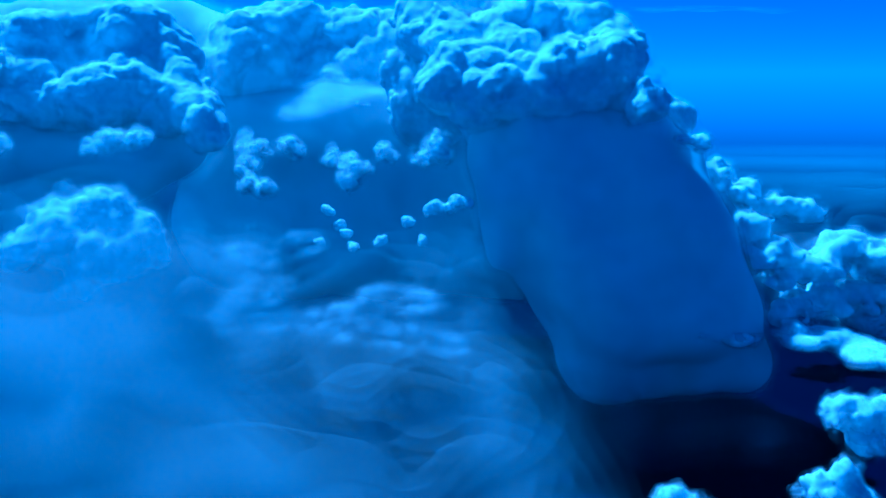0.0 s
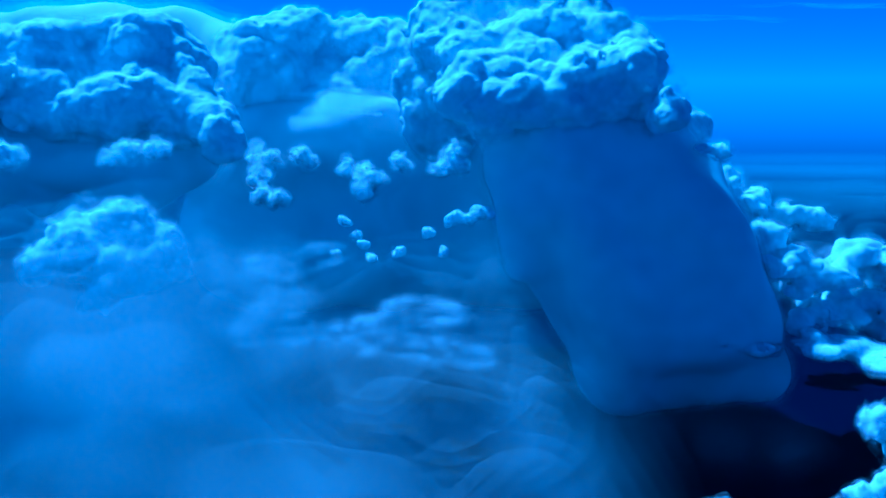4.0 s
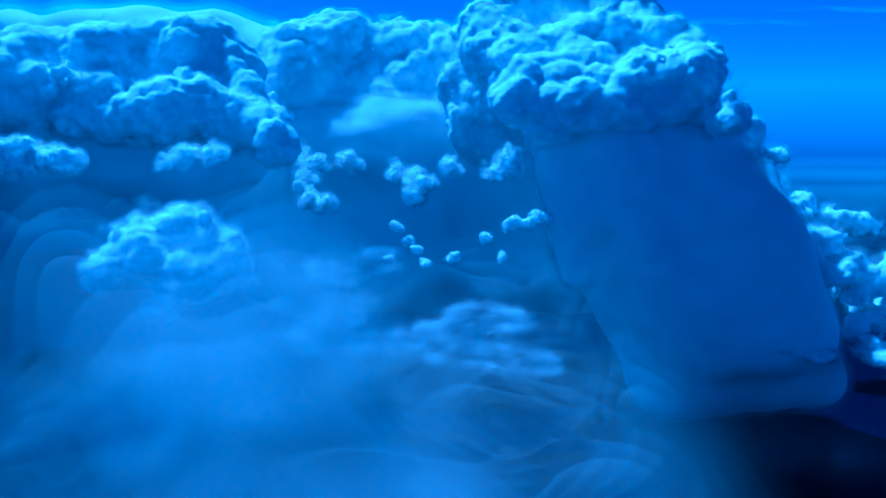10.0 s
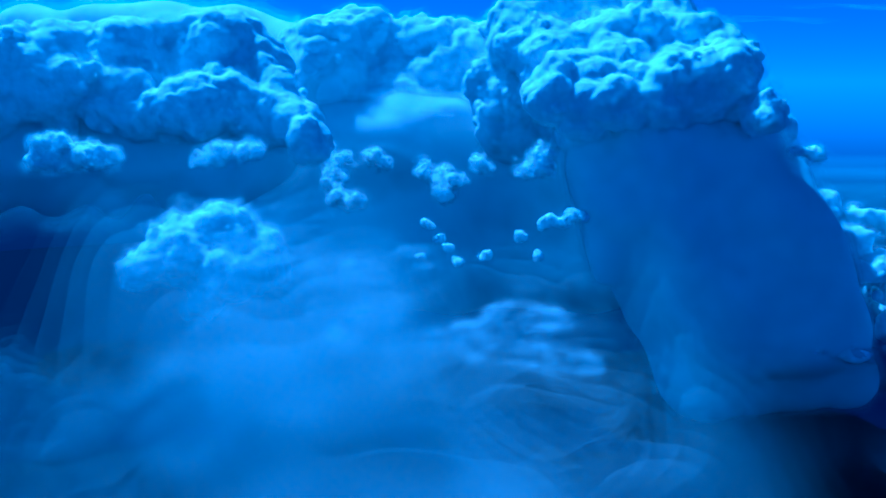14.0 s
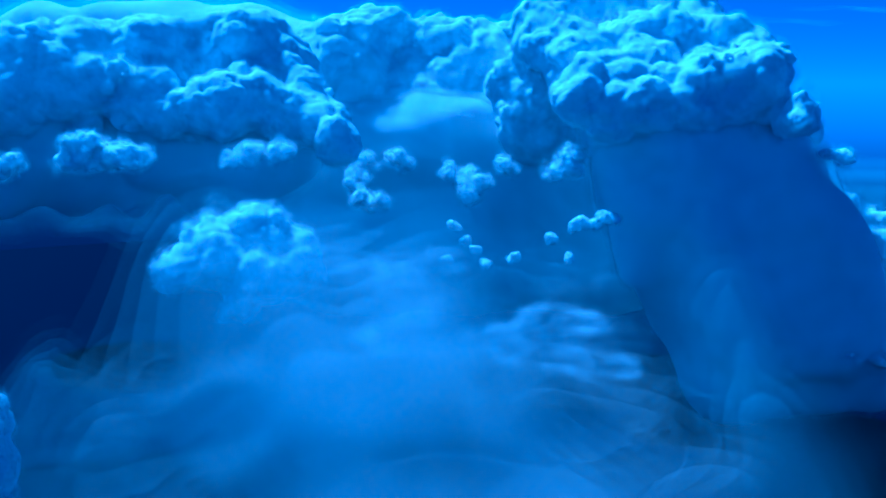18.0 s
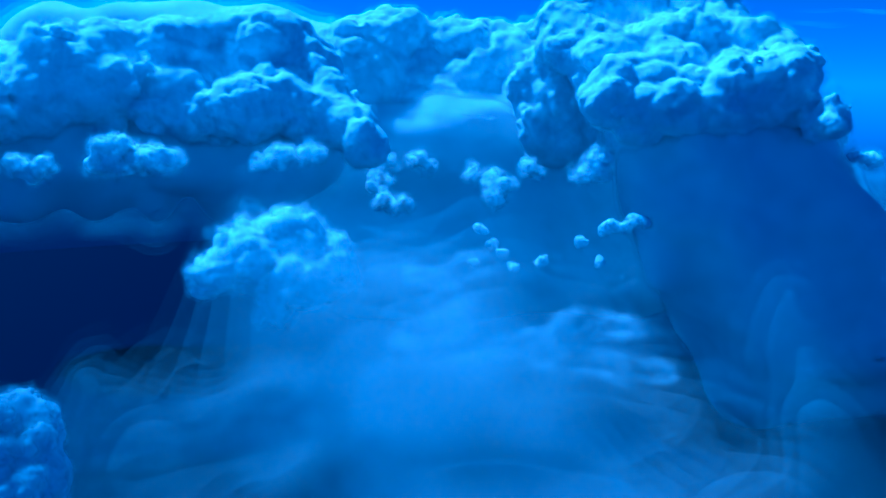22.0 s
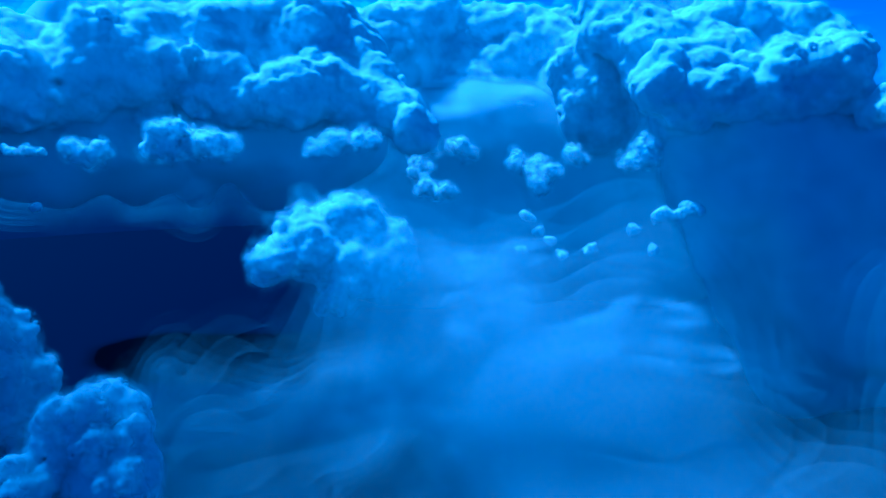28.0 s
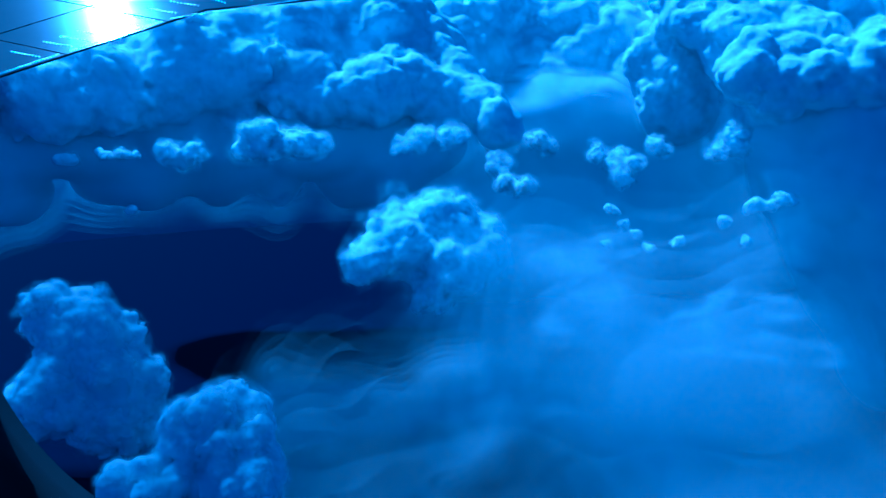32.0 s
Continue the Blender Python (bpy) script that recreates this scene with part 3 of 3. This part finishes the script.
links.new(tone.outputs[0], p.inputs["Base Color"])
RIVET, nodes, links, p = material("bare_metal")
p.inputs["Base Color"].default_value = (0.8, 0.8, 0.8, 1)
p.inputs["Metallic"].default_value, p.inputs["Roughness"].default_value = 1.0, 0.35
SEALANT, nodes, links, p = material("dark_sealant")
p.inputs["Base Color"].default_value = (0.02, 0.02, 0.022, 1)
p.inputs["Roughness"].default_value = 0.7
TRIM, nodes, links, p = material("dark_window_trim")
p.inputs["Base Color"].default_value = (0.002, 0.002, 0.003, 1)
p.inputs["Roughness"].default_value = 0.8


def part(name, bm, mat, parent, label=""):
    mesh = bpy.data.meshes.new(name)
    bm.to_mesh(mesh)
    bm.free()
    mesh.materials.append(mat)
    ob = new(name, mesh)
    ob.parent = parent
    return tagged(ob, label)


def plate(outline, low, high, round_by=0.0):
    """A flat plate with the outline, from low to high."""
    bm = bmesh.new()
    face = bm.faces.new([bm.verts.new((x, y, low)) for x, y in outline])
    made = bmesh.ops.extrude_face_region(bm, geom=[face])["geom"]
    for v in made:
        if isinstance(v, bmesh.types.BMVert):
            v.co.z = high
    bmesh.ops.recalc_face_normals(bm, faces=bm.faces)
    if round_by:
        bmesh.ops.bevel(bm, geom=list(bm.edges), offset=round_by, segments=2, affect="EDGES")
    return bm


def wing():
    """The wing outboard of the window: x along the trailing edge, y forwards, z out of the upper skin."""
    base = tagged(new("aircraft_wing"), "grey riveted aircraft wing glinting in the sun", "wing")
    along = Vector((0.851, 0.421, 0.315)).normalized()
    up = (sun_way - Vector((-0.332, 0.942, 0.055))).normalized()
    up = (up - along * up.dot(along)).normalized()
    ahead = up.cross(along)
    m = Matrix((along, ahead, up)).transposed().to_4x4()
    m.translation = Vector((-623.3 -6.73, 135.37 +13.96, 1005.5 +0.07))
    base.matrix_world = m

    def rear(x):
        return 0.0 if x < 3.4 else -0.5 * (x - 3.4) + 0.02 * (x - 3.4) ** 2

    xs = [-3.0, 0.0, 3.4, 4.4, 5.4, 6.4, 7.4, 8.4]
    part("wing_body", plate([(x, rear(x) + 0.03) for x in xs] + [(8.4, 3.4), (-3.0, 4.2)], -0.05, -0.006, 0.008), SEALANT, base, "dark sealant in the panel joints")
    seams = [-3.0, 1.03, 2.72, 5.2, 8.36]
    lean = -0.75
    for n in range(4):
        a, b = seams[n] + 0.02, seams[n + 1] - 0.02
        foot = [x for x in xs if a < x < b]
        outline = [(a, rear(a) + 0.01)] + [(x, rear(x) + 0.01) for x in foot] + [(b, rear(b) + 0.01), (b + lean * 1.25, 1.25), (a + lean * 1.25, 1.25)]
        part("skin_panel", plate(outline, -0.008, 0.004, 0.002), PAINT, base)
        part("skin_panel", plate([(a + lean * 1.28, 1.28), (b + lean * 1.28, 1.28), (b + lean * 3.2, 3.2), (a + lean * 3.2, 3.2)], -0.008, 0.004, 0.002), PAINT, base)
        bm = bmesh.new()
        rows = [((a + 0.05, rear(a) + 0.07), (b - 0.05, rear(b) + 0.07), 0.045)]
        for k in range(6):
            x = a + (b - a) * (k + 0.5) / 6
            rows.append(((x, rear(x) + 0.16), (x + lean * 0.5, 0.62), 0.06))
        for (x0, y0), (x1, y1), gap in rows:
            count = int(math.hypot(x1 - x0, y1 - y0) / gap)
            for k in range(count):
                f = (k + 0.5) / count
                bmesh.ops.create_cone(bm, cap_ends=True, segments=6, radius1=0.02, radius2=0.008, depth=0.012,
                                      matrix=Matrix.Translation((x0 + (x1 - x0) * f, y0 + (y1 - y0) * f, 0.008)))
        tagged(part("rivet_strip", bm, RIVET, base, "rows of small bright rivets"), kind="stuff")
    return base


wing()


def window_frame():
    """The rounded surround of the cabin window, close before the eye at the end of the flight."""
    base = tagged(new("window_frame"), "dark rounded surround of the cabin window", "window frame")
    base.matrix_world = Matrix(((0.9999, 0.0142, -0.0058, -623.3), (-0.0084, 0.1931, -0.9811, 135.37), (-0.0128, 0.9811, 0.1932, 1005.5), (0, 0, 0, 1)))

    def ring(grow, z, count=24):
        wide, tall, r = 0.170 + grow, 0.170 + grow, 0.08 + grow
        spots = []
        for q, (sx, sy) in enumerate(((1, 1), (-1, 1), (-1, -1), (1, -1))):
            for k in range(count):
                a = math.radians(90 * q + 90 * k / (count - 1))
                spots.append((0.054 + sx * (wide - r) + r * math.cos(a), 0.096 + sy * (tall - r) + r * math.sin(a), z))
        return spots

    def band(profile):
        bm = bmesh.new()
        rings = [[bm.verts.new(c) for c in ring(g, z)] for g, z in profile]
        for a, b in zip(rings, rings[1:] + rings[:1]):
            for k in range(len(a)):
                bm.faces.new((a[k], a[(k + 1) % len(a)], b[(k + 1) % len(a)], b[k]))
        bmesh.ops.recalc_face_normals(bm, faces=bm.faces)
        for face in bm.faces:
            face.smooth = True
        return bm

    part("seal", band([(0.0, -0.2), (0.012, -0.195), (0.012, -0.215), (0.0, -0.215)]), TRIM, base, "black rubber seal")
    part("surround", band([(0.0125, -0.19), (0.05, -0.17), (0.05, -0.21), (0.0125, -0.21)]), TRIM, base, "dark moulded plastic surround")


window_frame()
